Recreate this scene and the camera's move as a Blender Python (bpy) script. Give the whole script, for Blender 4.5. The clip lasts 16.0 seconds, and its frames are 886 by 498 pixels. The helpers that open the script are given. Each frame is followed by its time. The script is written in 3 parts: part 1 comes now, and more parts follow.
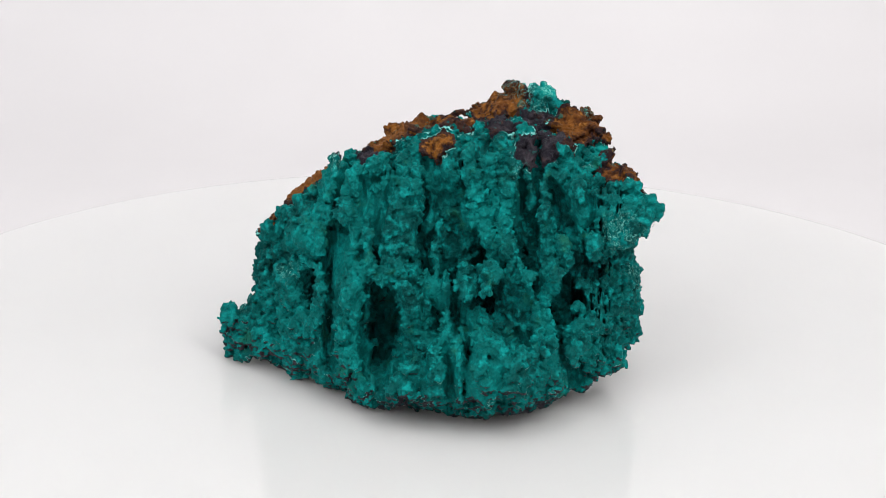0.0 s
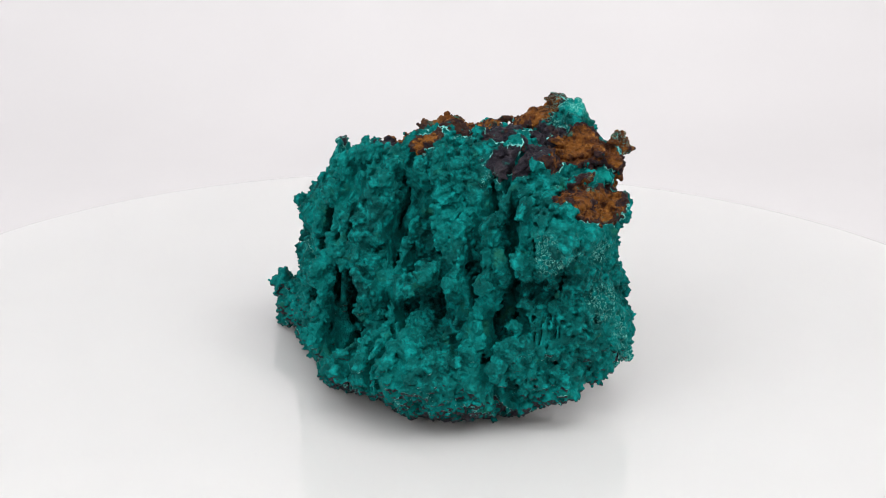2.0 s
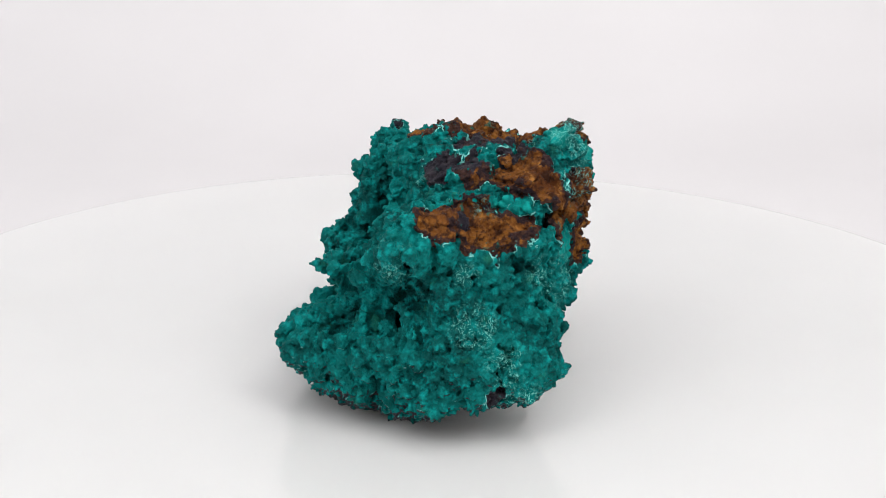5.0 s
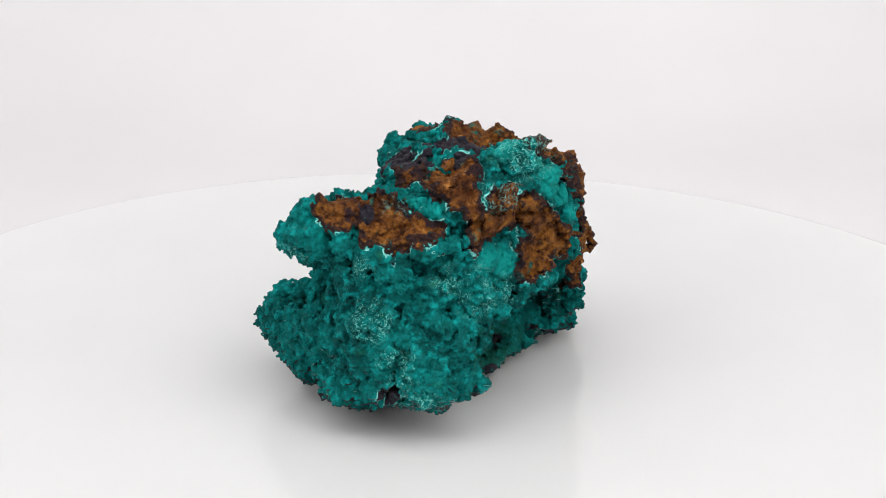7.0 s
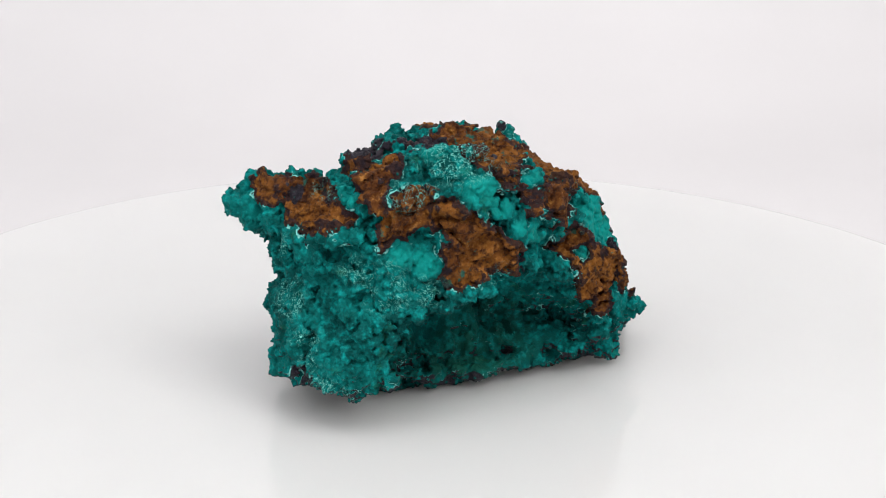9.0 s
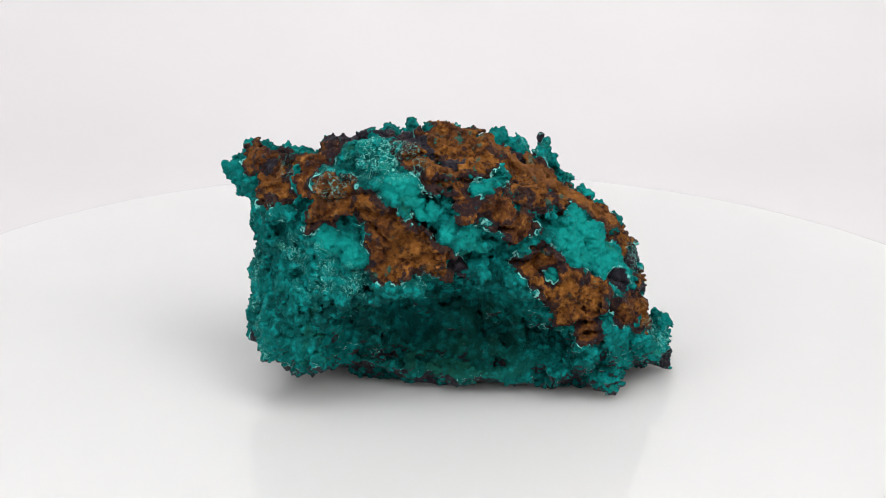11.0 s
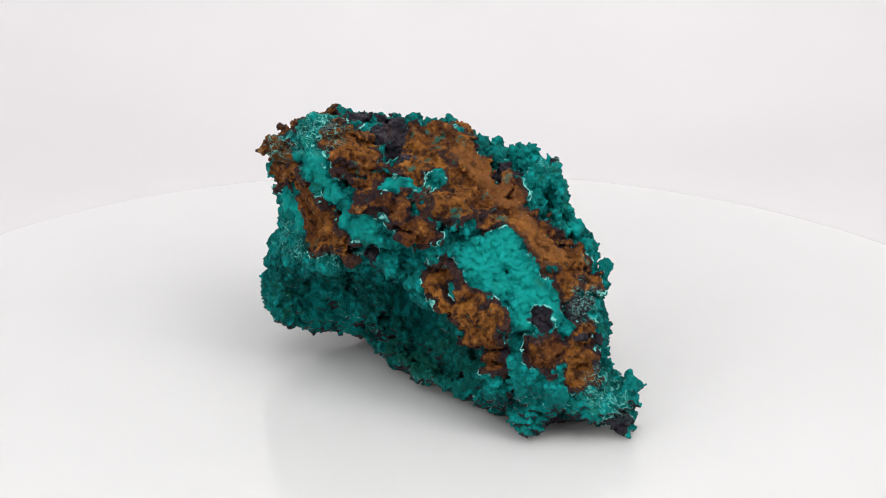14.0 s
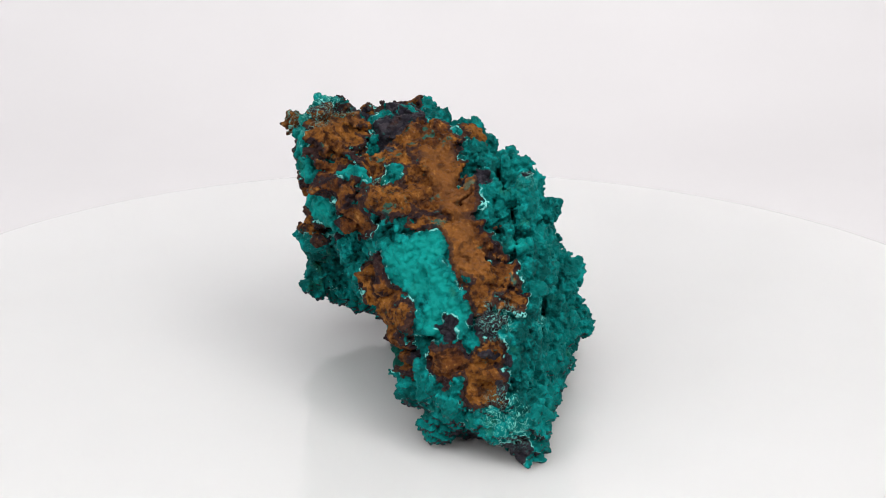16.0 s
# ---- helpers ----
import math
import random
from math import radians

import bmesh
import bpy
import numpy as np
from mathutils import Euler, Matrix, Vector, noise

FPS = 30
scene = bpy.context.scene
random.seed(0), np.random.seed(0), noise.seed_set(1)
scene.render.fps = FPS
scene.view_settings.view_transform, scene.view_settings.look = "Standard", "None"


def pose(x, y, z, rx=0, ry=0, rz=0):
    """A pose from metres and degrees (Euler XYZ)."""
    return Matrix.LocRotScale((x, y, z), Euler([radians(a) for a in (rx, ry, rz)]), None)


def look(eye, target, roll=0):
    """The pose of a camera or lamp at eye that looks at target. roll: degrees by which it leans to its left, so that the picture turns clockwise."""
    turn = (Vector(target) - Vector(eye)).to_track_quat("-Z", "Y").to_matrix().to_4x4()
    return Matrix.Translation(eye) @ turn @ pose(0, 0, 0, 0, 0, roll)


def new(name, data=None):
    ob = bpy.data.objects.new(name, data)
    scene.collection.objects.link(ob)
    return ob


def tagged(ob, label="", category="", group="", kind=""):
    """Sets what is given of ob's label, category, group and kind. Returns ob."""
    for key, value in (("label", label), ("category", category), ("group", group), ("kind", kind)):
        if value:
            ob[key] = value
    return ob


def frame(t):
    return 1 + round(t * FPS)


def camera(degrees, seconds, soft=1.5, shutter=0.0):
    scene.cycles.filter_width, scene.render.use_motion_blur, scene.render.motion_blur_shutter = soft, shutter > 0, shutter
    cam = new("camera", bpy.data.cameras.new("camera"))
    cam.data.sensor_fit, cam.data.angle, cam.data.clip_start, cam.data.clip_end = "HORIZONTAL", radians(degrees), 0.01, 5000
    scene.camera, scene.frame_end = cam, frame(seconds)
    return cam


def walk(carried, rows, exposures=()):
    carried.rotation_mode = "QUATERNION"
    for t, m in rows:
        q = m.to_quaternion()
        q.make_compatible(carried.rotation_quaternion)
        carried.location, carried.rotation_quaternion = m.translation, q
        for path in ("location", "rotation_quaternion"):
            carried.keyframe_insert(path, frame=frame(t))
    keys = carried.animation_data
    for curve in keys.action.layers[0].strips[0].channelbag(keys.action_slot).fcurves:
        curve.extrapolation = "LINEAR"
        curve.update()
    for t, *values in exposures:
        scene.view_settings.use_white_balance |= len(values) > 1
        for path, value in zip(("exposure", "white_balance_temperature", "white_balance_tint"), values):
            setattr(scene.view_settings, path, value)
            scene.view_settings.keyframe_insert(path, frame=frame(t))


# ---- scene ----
import itertools

cam = camera(24.3, 16.0, soft=1.0)
FLOOR = 0.032
EYE_HEIGHT = 0.16278 + FLOOR
VIEW = Matrix.Translation((0, -0.45, EYE_HEIGHT)) @ pose(0, 0, 0, 0, 0, 0.06) @ pose(0, 0, 0, 90 - 19.924) @ pose(0, 0, 0, 0, 0, 0.777)
walk(cam, [(0, VIEW), (16.0, VIEW)])

# ---- light: a white photo tent with softboxes above and in front ----
world = bpy.data.worlds.new("tent_light")
world.use_nodes = True
world.node_tree.nodes["Background"].inputs[0].default_value = (0.95, 0.97, 1.0, 1)
world.node_tree.nodes["Background"].inputs[1].default_value = 0.05
scene.world = world


def softbox(name, eye, target, wide, high, power, colour=(1, 1, 1)):
    data = bpy.data.lights.new(name, "AREA")
    data.shape, data.size, data.size_y, data.energy, data.color = "RECTANGLE", wide, high, power, colour
    ob = new(name, data)
    ob.matrix_world = look(eye, target)
    return ob


softbox("top_softbox", (0.04, -0.42, 0.90), (0, 0.06, 0), 1.1, 0.8, 5.9)
softbox("key_softbox", (0.42, -0.50, 0.72), (0, 0, 0.03), 0.5, 0.5, 2.7, (1.0, 0.98, 0.95))
softbox("fill_softbox", (-0.55, -0.55, 0.60), (0, 0, 0.03), 0.6, 0.6, 2.2)
scene.view_settings.exposure = 0.36


# ---- materials ----
class Nodes:
    """A short way to write node materials."""

    def __init__(self, name, rough=0.6, specular=0.5, metallic=0.0):
        self.m = bpy.data.materials.new(name)
        self.m.use_nodes = True
        self.t = self.m.node_tree
        self.b = self.t.nodes["Principled BSDF"]
        self.b.inputs["Roughness"].default_value = rough
        self.b.inputs["Specular IOR Level"].default_value = specular
        self.b.inputs["Metallic"].default_value = metallic
        self.xyz = self.t.nodes.new("ShaderNodeTexCoord").outputs["Object"]

    def put(self, socket, value):
        if isinstance(value, bpy.types.NodeSocket):
            self.t.links.new(value, socket)
        else:
            socket.default_value = value

    def noise(self, scale, detail=4, rough=0.6, distortion=0.0):
        n = self.t.nodes.new("ShaderNodeTexNoise")
        self.put(n.inputs["Vector"], self.xyz)
        for k, v in (("Scale", scale), ("Detail", detail), ("Roughness", rough), ("Distortion", distortion)):
            n.inputs[k].default_value = v
        return n.outputs["Fac"]

    def cells(self, scale, feature="F1"):
        n = self.t.nodes.new("ShaderNodeTexVoronoi")
        n.feature = feature
        self.put(n.inputs["Vector"], self.xyz)
        n.inputs["Scale"].default_value = scale
        return n.outputs["Distance"]

    def attribute(self, name):
        n = self.t.nodes.new("ShaderNodeAttribute")
        n.attribute_name = name
        return n.outputs["Fac"]

    def math(self, op, a, b=0.0, c=0.0):
        n = self.t.nodes.new("ShaderNodeMath")
        n.operation = op
        for i, v in enumerate((a, b, c)):
            self.put(n.inputs[i], v)
        return n.outputs[0]

    def ramp(self, x, lo, hi, a=0.0, b=1.0):
        n = self.t.nodes.new("ShaderNodeMapRange")
        n.interpolation_type = "SMOOTHSTEP"
        for k, v in (("Value", x), ("From Min", lo), ("From Max", hi), ("To Min", a), ("To Max", b)):
            self.put(n.inputs[k], v)
        return n.outputs[0]

    def mix(self, f, a, b):
        n = self.t.nodes.new("ShaderNodeMix")
        n.data_type = "RGBA"
        self.put(n.inputs["Factor"], f)
        for s, v in ((n.inputs[6], a), (n.inputs[7], b)):
            self.put(s, (*v, 1) if isinstance(v, tuple) else v)
        return n.outputs[2]

    def bump(self, height, strength, distance):
        n = self.t.nodes.new("ShaderNodeBump")
        n.inputs["Strength"].default_value = strength
        n.inputs["Distance"].default_value = distance
        self.put(n.inputs["Height"], height)
        self.put(self.b.inputs["Normal"], n.outputs[0])

    def done(self, colour=None):
        if colour is not None:
            self.put(self.b.inputs["Base Color"], (*colour, 1) if isinstance(colour, tuple) else colour)
        return self.m


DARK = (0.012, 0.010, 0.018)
PALE = (0.20, 0.58, 0.54)


def edge_lace(n, colour, noise):
    """Blackish seams and thin pale crystal rims where two minerals meet."""
    seam = n.attribute("seam")
    lace = n.attribute("lace")
    shift = n.math("MULTIPLY_ADD", noise, 0.9, seam)
    dark = n.ramp(n.math("ABSOLUTE", n.math("SUBTRACT", shift, 0.95)), 0.35, 0.85, 1.0, 0.0)
    colour = n.mix(n.math("MULTIPLY", dark, 0.8), colour, DARK)
    rim = n.ramp(n.math("ABSOLUTE", n.math("SUBTRACT", shift, 0.1)), 0.10, 0.26, 1.0, 0.0)
    colour = n.mix(n.math("MULTIPLY", rim, n.ramp(n.noise(260), 0.50, 0.60)), colour, PALE)
    net = n.ramp(n.math("ABSOLUTE", n.math("SUBTRACT", n.noise(620, 2, 0.5, 1.6), 0.5)), 0.008, 0.03, 1.0, 0.0)
    net = n.math("MULTIPLY", net, n.ramp(n.noise(240), 0.40, 0.52))
    return n.mix(n.math("MULTIPLY", net, lace), colour, (0.14, 0.48, 0.42))


def teal_material():
    n = Nodes("teal_copper_mineral", 0.65, 0.06)
    big, mid, fine = n.noise(70, 3), n.noise(420, 4), n.noise(1900, 3)
    c = n.mix(n.ramp(big, 0.35, 0.65), (0.0008, 0.052, 0.049), (0.001, 0.128, 0.119))
    c = n.mix(n.ramp(mid, 0.45, 0.72), c, (0.0025, 0.245, 0.233))
    c = n.mix(n.ramp(n.noise(160, 5), 0.58, 0.72, 0, 0.6), c, (0.012, 0.12, 0.070))
    c = n.mix(n.ramp(fine, 0.60, 0.78, 0, 0.4), c, (0.012, 0.36, 0.345))
    smooth = n.attribute("smooth")
    c = n.mix(n.math("MULTIPLY", smooth, 0.75), c, (0.003, 0.255, 0.225))
    # olive film in the cave, its colour darkened to paint in the recess's shade
    c = n.mix(n.math("MULTIPLY", n.attribute("olive_cave_shade"), n.ramp(n.noise(90, 3), 0.3, 0.6, 0.45, 0.95)), c, (0.008, 0.045, 0.020))
    c = edge_lace(n, c, n.noise(500, 3))
    grain = n.math("ADD", n.math("MULTIPLY", n.math("POWER", n.cells(2300), 2.0), -0.8), n.math("MULTIPLY", n.noise(2600, 3, 0.6), 0.4))
    n.bump(n.math("MULTIPLY", grain, n.math("SUBTRACT", 1.0, n.math("MULTIPLY", smooth, 0.6))), 0.8, 0.0003)
    return n.done(c)


def rust_material():
    n = Nodes("rusty_iron_oxide", 0.75, 0.15)
    big, mid = n.noise(80, 4), n.noise(500, 5, 0.65)
    c = n.mix(n.ramp(big, 0.35, 0.65), (0.125, 0.040, 0.009), (0.29, 0.108, 0.018))
    c = n.mix(n.ramp(mid, 0.38, 0.55, 0.9, 0), c, (0.030, 0.010, 0.005))
    c = n.mix(n.ramp(mid, 0.56, 0.72), c, (0.43, 0.185, 0.040))
    c = n.mix(n.ramp(n.noise(130, 4), 0.61, 0.70, 0, 0.8), c, (0.040, 0.015, 0.014))
    c = n.mix(n.ramp(n.noise(190, 5), 0.61, 0.66, 0, 0.8), c, (0.01, 0.13, 0.10))
    c = edge_lace(n, c, n.noise(500, 3))
    rib = n.attribute("rib")
    c = n.mix(n.math("MULTIPLY", rib, n.ramp(n.noise(300, 4), 0.30, 0.52, 0.1, 0.7)), c, (0.22, 0.085, 0.022))
    glint = n.ramp(n.noise(1500, 2), 0.64, 0.70)
    n.put(n.b.inputs["Roughness"], n.ramp(glint, 0, 1, 0.8, 0.15))
    n.put(n.b.inputs["Specular IOR Level"], n.ramp(glint, 0, 1, 0.15, 1.0))
    n.bump(n.math("MULTIPLY", n.math("ADD", n.noise(1300, 5, 0.7), n.math("MULTIPLY", n.cells(800), -0.7)), n.math("SUBTRACT", 1.0, n.math("MULTIPLY", rib, 0.3))), 1.0, 0.0011)
    return n.done(c)


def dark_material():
    # colours the oxide patches and also the painted shade of the underside
    n = Nodes("blue_black_oxide_and_shade", 0.6, 0.25)
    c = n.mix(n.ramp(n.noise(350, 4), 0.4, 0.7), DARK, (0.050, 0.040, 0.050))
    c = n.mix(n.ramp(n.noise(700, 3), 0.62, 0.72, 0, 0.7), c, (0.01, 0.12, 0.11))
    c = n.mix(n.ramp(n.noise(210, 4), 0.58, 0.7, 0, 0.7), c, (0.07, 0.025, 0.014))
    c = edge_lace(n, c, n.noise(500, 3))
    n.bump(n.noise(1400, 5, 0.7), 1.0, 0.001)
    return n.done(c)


def plain_material(name, colour, rough, specular=0.5, tint=None, scale=9.0):
    n = Nodes(name, rough, specular)
    tint = tint or tuple(0.97 * v for v in colour)
    c = n.mix(n.ramp(n.noise(scale, 3), 0.3, 0.7), colour, tint)
    if rough > 0.5:
        n.bump(n.noise(scale * 60, 3), 0.02, 0.0004)
    return n.done(c)


TEAL, RUST, BLACK = teal_material(), rust_material(), dark_material()
GLOSS_WHITE = plain_material("glossy_white_acrylic", (0.745, 0.745, 0.735), 0.03, 0.36)
GLOSS_WHITE.node_tree.nodes["Principled BSDF"].inputs["Subsurface Weight"].default_value = 0.8
GLOSS_WHITE.node_tree.nodes["Principled BSDF"].inputs["Subsurface Radius"].default_value = (1, 1, 1)
GLOSS_WHITE.node_tree.nodes["Principled BSDF"].inputs["Subsurface Scale"].default_value = 0.03
PAPER_WHITE = plain_material("white_backdrop_paper", (0.70, 0.683, 0.692), 0.85, 0.2)
CLOTH_WHITE = plain_material("white_tent_cloth", (0.78, 0.78, 0.79), 0.9, 0.1)


# ---- the setting ----
def mesh_object(name, bm, material, parent=None, label=""):
    data = bpy.data.meshes.new(name)
    bm.normal_update()
    bm.to_mesh(data)
    bm.free()
    data.materials.append(material)
    ob = new(name, data)
    ob.parent = parent
    if label:
        ob["label"] = label
    return ob


part = mesh_object


def sheet(profile, x0, x1, thick, steps=1):
    """A bent sheet: a profile in y and z drawn out along x, with thickness to its back."""
    bm = bmesh.new()
    rows = []
    for i, (y, z) in enumerate(profile):
        a, b = profile[max(i - 1, 0)], profile[min(i + 1, len(profile) - 1)]
        d = Vector((b[0] - a[0], b[1] - a[1])).normalized()
        back = (y + d.y * thick, z - d.x * thick)
        rows.append([bm.verts.new((x, *q)) for q in ((y, z), back) for x in (x0, x1)])
    for p, q in zip(rows, rows[1:]):
        bm.faces.new((p[0], p[1], q[1], q[0]))
        bm.faces.new((p[3], p[2], q[2], q[3]))
        bm.faces.new((p[0], q[0], q[2], p[2]))
        bm.faces.new((p[1], p[3], q[3], q[1]))
    for r in (rows[0], rows[-1]):
        bm.faces.new((r[0], r[1], r[3], r[2]))
    bmesh.ops.recalc_face_normals(bm, faces=bm.faces)
    for f in bm.faces:
        f.smooth = True
    return bm


TABLE_Z = -0.016
bend = [(-1.0, TABLE_Z), (0.0, TABLE_Z), (0.22, TABLE_Z)]
bend += [(0.22 + 0.2 * math.sin(a), TABLE_Z + 0.2 - 0.2 * math.cos(a)) for a in (math.pi / 2 * i / 16 for i in range(1, 17))]
bend += [(0.42, 0.6), (0.42, 1.0)]
tagged(mesh_object("backdrop", sheet(bend, -0.8, 0.8, 0.004), PAPER_WHITE),
       "seamless white paper sweep behind the turntable", "backdrop", kind="structure")


def slab(name, lo, hi, label):
    bm = bmesh.new()
    bmesh.ops.create_cube(bm, size=1)
    for v in bm.verts:
        v.co = [lo[i] + (v.co[i] + 0.5) * (hi[i] - lo[i]) for i in range(3)]
    tagged(mesh_object(name, bm, CLOTH_WHITE), label, "tent wall", kind="structure")


slab("wall_west", (-0.83, -1.0, -0.03), (-0.81, 0.44, 1.0), "white cloth side of a photo tent")
slab("wall_east", (0.81, -1.0, -0.03), (0.83, 0.44, 1.0), "white cloth side of a photo tent")
slab("wall_south", (-0.83, -1.03, -0.03), (0.83, -1.01, 1.0), "white cloth front of a photo tent")
slab("ceiling", (-0.83, -1.03, 1.005), (0.83, 0.46, 1.02), "white cloth top of a photo tent")


def disc(radius, low, high, bevel, segments=160):
    """A round plate with a rounded rim, spun from its section."""
    bm = bmesh.new()
    section = [(0.0, low), (radius - bevel, low)]
    section += [(radius - bevel + bevel * math.sin(a), low + bevel - bevel * math.cos(a)) for a in (math.pi / 2 * i / 4 for i in range(1, 5))]
    section += [(radius - bevel + bevel * math.cos(a), high - bevel + bevel * math.sin(a)) for a in (math.pi / 2 * i / 4 for i in range(5))]
    rings = []
    for r, z in section[1:]:
        rings.append([bm.verts.new((r * math.cos(2 * math.pi * k / segments), r * math.sin(2 * math.pi * k / segments), z)) for k in range(segments)])
    for p, q in zip(rings, rings[1:]):
        for k in range(segments):
            bm.faces.new((p[k], p[(k + 1) % segments], q[(k + 1) % segments], q[k])).smooth = True
    bm.faces.new(rings[-1])
    bm.faces.new(rings[0][::-1])
    return bm


turntable = tagged(new("turntable"), "round glossy white display turntable turning slowly", "turntable")
part("platter", disc(0.158, -0.007, 0.0, 0.0012), GLOSS_WHITE, turntable, "glossy white round platter")
part("base", disc(0.12, -0.0155, -0.0072, 0.002), GLOSS_WHITE, turntable, "white motor base under the platter")

# ---- the mineral specimen: lumps (millimetres, over the turntable's centre) ----
LUMPS = []
CUTS = []
DENTS = []
rust, teal, dark, lace = [], [], [], []
RIB = ((-10, 8, 58, 5), (-16, 9, 56, 5), (-22, 11, 53, 5), (-28, 14, 48.5, 5), (-33, 14.5, 42, 4.5))


def lump(x, y, z, a, b, c, turn=0):
    """An ellipsoid of rock with half-axes a, b, c, turned about the vertical."""
    LUMPS.append((x, y, z, a, b, c, radians(turn)))


def cut(x, y, z, a, b, c, turn=0):
    """A hollow of the same form."""
    CUTS.append((x, y, z, a, b, c, radians(turn)))


def dent(x, y, z, reach, deep):
    """A soft dent in the form, or a swelling where deep is negative."""
    DENTS.append((x, y, z, reach, deep))


# core
lump(-7, 4, 40, 27.1, 22.4, 17.0, -1)
lump(22, -0, 37, 21.1, 19.5, 21.6, 2)
lump(-21, 0, 19, 15.8, 27.9, 27.9, 35)
lump(1, 2, 11, 23.6, 4.0, 28.0, -22)
lump(-33, 3, 37, 7.2, 10.5, 6.2, 24)
lump(30, 1, 14, 14.9, 6.6, 8.2, 43)
lump(6.8, 7.8, 5.5, 23.3, 1.8, 1.8, -26)
lump(3.5, 6.4, 16.4, 10.6, 1.8, 25.3, -8)
lump(-32.0, -5.0, 36.7, 13.2, 1.8, 1.8, -37)
lump(-0.8, -13.4, 45.2, 18.0, 1.8, 1.8, 5)
lump(-32.6, 5.9, 43.2, 2.1, 6.0, 2.5, 0)
lump(-37.7, 7.3, 8.3, 2.6, 4.2, 22.4, 32)
lump(-35.7, -1.7, 4.1, 1.8, 8.3, 12.4, 31)
lump(-2.1, 10.7, 3.9, 13.4, 1.8, 1.8, -25)
lump(-30.2, -10.7, 6.1, 1.8, 22.8, 3.1, 47)
lump(14.6, 5.7, 6.7, 18.7, 1.8, 1.8, -22)
lump(0.5, 6.7, 3.9, 19.8, 1.8, 1.8, -26)
# front wall
lump(9, -16, 12, 28.0, 20.3, 14.0, 13)
lump(-8.5, -15.8, 10.2, 8.0, 1.8, 16.8, -25)
lump(29, -19, 41, 8.9, 10.4, 4.0, -71)
lump(-17.5, -23.4, 10.3, 10.8, 1.8, 7.4, -45)
lump(-1.6, -25.4, 32.1, 2.3, 13.4, 1.8, 76)
lump(21.4, -18.5, 44.1, 18.4, 1.8, 1.8, -24)
lump(-16, -19, 5, 9.6, 4.6, 7.8, -37)
lump(24.0, -30.1, 19.9, 1.9, 11.5, 1.8, -48)
lump(16.7, -20.3, 38.2, 12.1, 1.8, 2.3, -35)
lump(12.2, -28.3, 33.8, 7.6, 2.7, 1.8, 19)
lump(21.7, -24.2, 36.1, 3.4, 8.5, 1.8, -34)
lump(3, -20, 29, 25.8, 6.0, 8.4, -3)
lump(26.3, -19.2, 47.5, 7.8, 2.4, 1.8, -22)
lump(-8.1, -21.3, 33.9, 16.4, 1.8, 4.2, -33)
lump(26.7, -19.0, 16.3, 1.8, 21.2, 1.8, -36)
lump(37.5, -17.4, 42.5, 1.8, 10.0, 1.8, -26)
lump(3, -20, 38, 6.1, 10.4, 4.2, -36)
lump(42.9, -20.4, 46.5, 1.8, 2.0, 1.8, 42)
lump(-8.1, -19.6, 12.5, 4.7, 1.9, 19.2, -32)
lump(35, -15, 48, 8.8, 9.3, 6.1, 46)
lump(11, -32, 15, 12.5, 7.4, 7.9, 18)
# back slab
lump(15.7, 21.1, 38.9, 8.5, 1.8, 6.6, -13)
lump(-32.6, 19.9, 30.3, 7.2, 1.8, 1.8, 40)
lump(1.4, 27.3, 44.2, 7.5, 1.8, 1.8, 14)
lump(-3.1, 26.3, 47.6, 1.8, 8.6, 2.8, -81)
lump(34, 12, 24, 6.4, 7.7, 8.3, 43)
lump(20.9, 21.6, 43.1, 12.9, 1.8, 12.9, -30)
lump(-21.8, 22.8, 35.1, 8.7, 1.8, 5.4, 20)
lump(-20.3, 21.2, 14.4, 6.0, 1.8, 8.7, -41)
lump(-8.0, 23.9, 30.4, 7.0, 2.0, 1.8, 1)
lump(15.7, 25.9, 32.8, 7.0, 1.8, 1.8, -21)
lump(-21, 22, 27, 12.0, 6.2, 7.0, -15)
lump(-31.7, 12.6, 36.4, 1.8, 11.2, 1.8, -37)
lump(-19.7, 19.8, 7.5, 9.0, 1.8, 3.4, -13)
lump(-20.2, 24.8, 21.8, 4.4, 1.8, 6.4, 19)
lump(-14.3, 24.1, 39.7, 10.2, 1.8, 8.3, 16)
lump(-11.7, 25.7, 47.4, 1.8, 8.5, 2.9, -70)
lump(9.5, 25.7, 33.7, 10.8, 2.6, 1.8, 9)
lump(-19.2, 16.8, 4.2, 13.7, 1.8, 1.8, -19)
lump(16.1, 20.8, 45.0, 10.9, 1.8, 8.5, -16)
lump(-17.4, 19.8, 8.2, 7.6, 1.8, 3.9, -22)
lump(-5.7, 26.7, 33.0, 7.2, 1.8, 4.6, -8)
lump(-33.6, 20.2, 6.1, 7.8, 1.8, 1.9, 21)
lump(-10.1, 25.7, 30.6, 7.1, 1.8, 1.8, 0)
lump(34.2, 12.5, 12.5, 1.8, 2.5, 3.2, -20)
lump(7.5, 22.2, 33.3, 12.6, 1.8, 1.8, -12)
lump(-25.2, 23.7, 13.3, 9.8, 1.8, 5.6, -11)
lump(25.5, 20.1, 30.3, 9.5, 1.8, 3.5, -39)
lump(6.6, 21.9, 31.6, 14.8, 1.8, 1.8, -5)
lump(-15.4, 23.3, 36.6, 1.8, 11.9, 1.8, -58)
lump(-37.5, 21.3, 8.7, 7.6, 1.8, 1.9, 17)
lump(-20.0, 15.7, 47.0, 9.5, 1.8, 1.8, 45)
lump(7.0, 24.4, 43.2, 7.8, 1.8, 1.8, -5)
lump(-36.2, 20.9, 13.8, 1.9, 13.4, 4.0, -59)
lump(33.8, 14.6, 47.7, 1.8, 9.7, 3.2, 56)
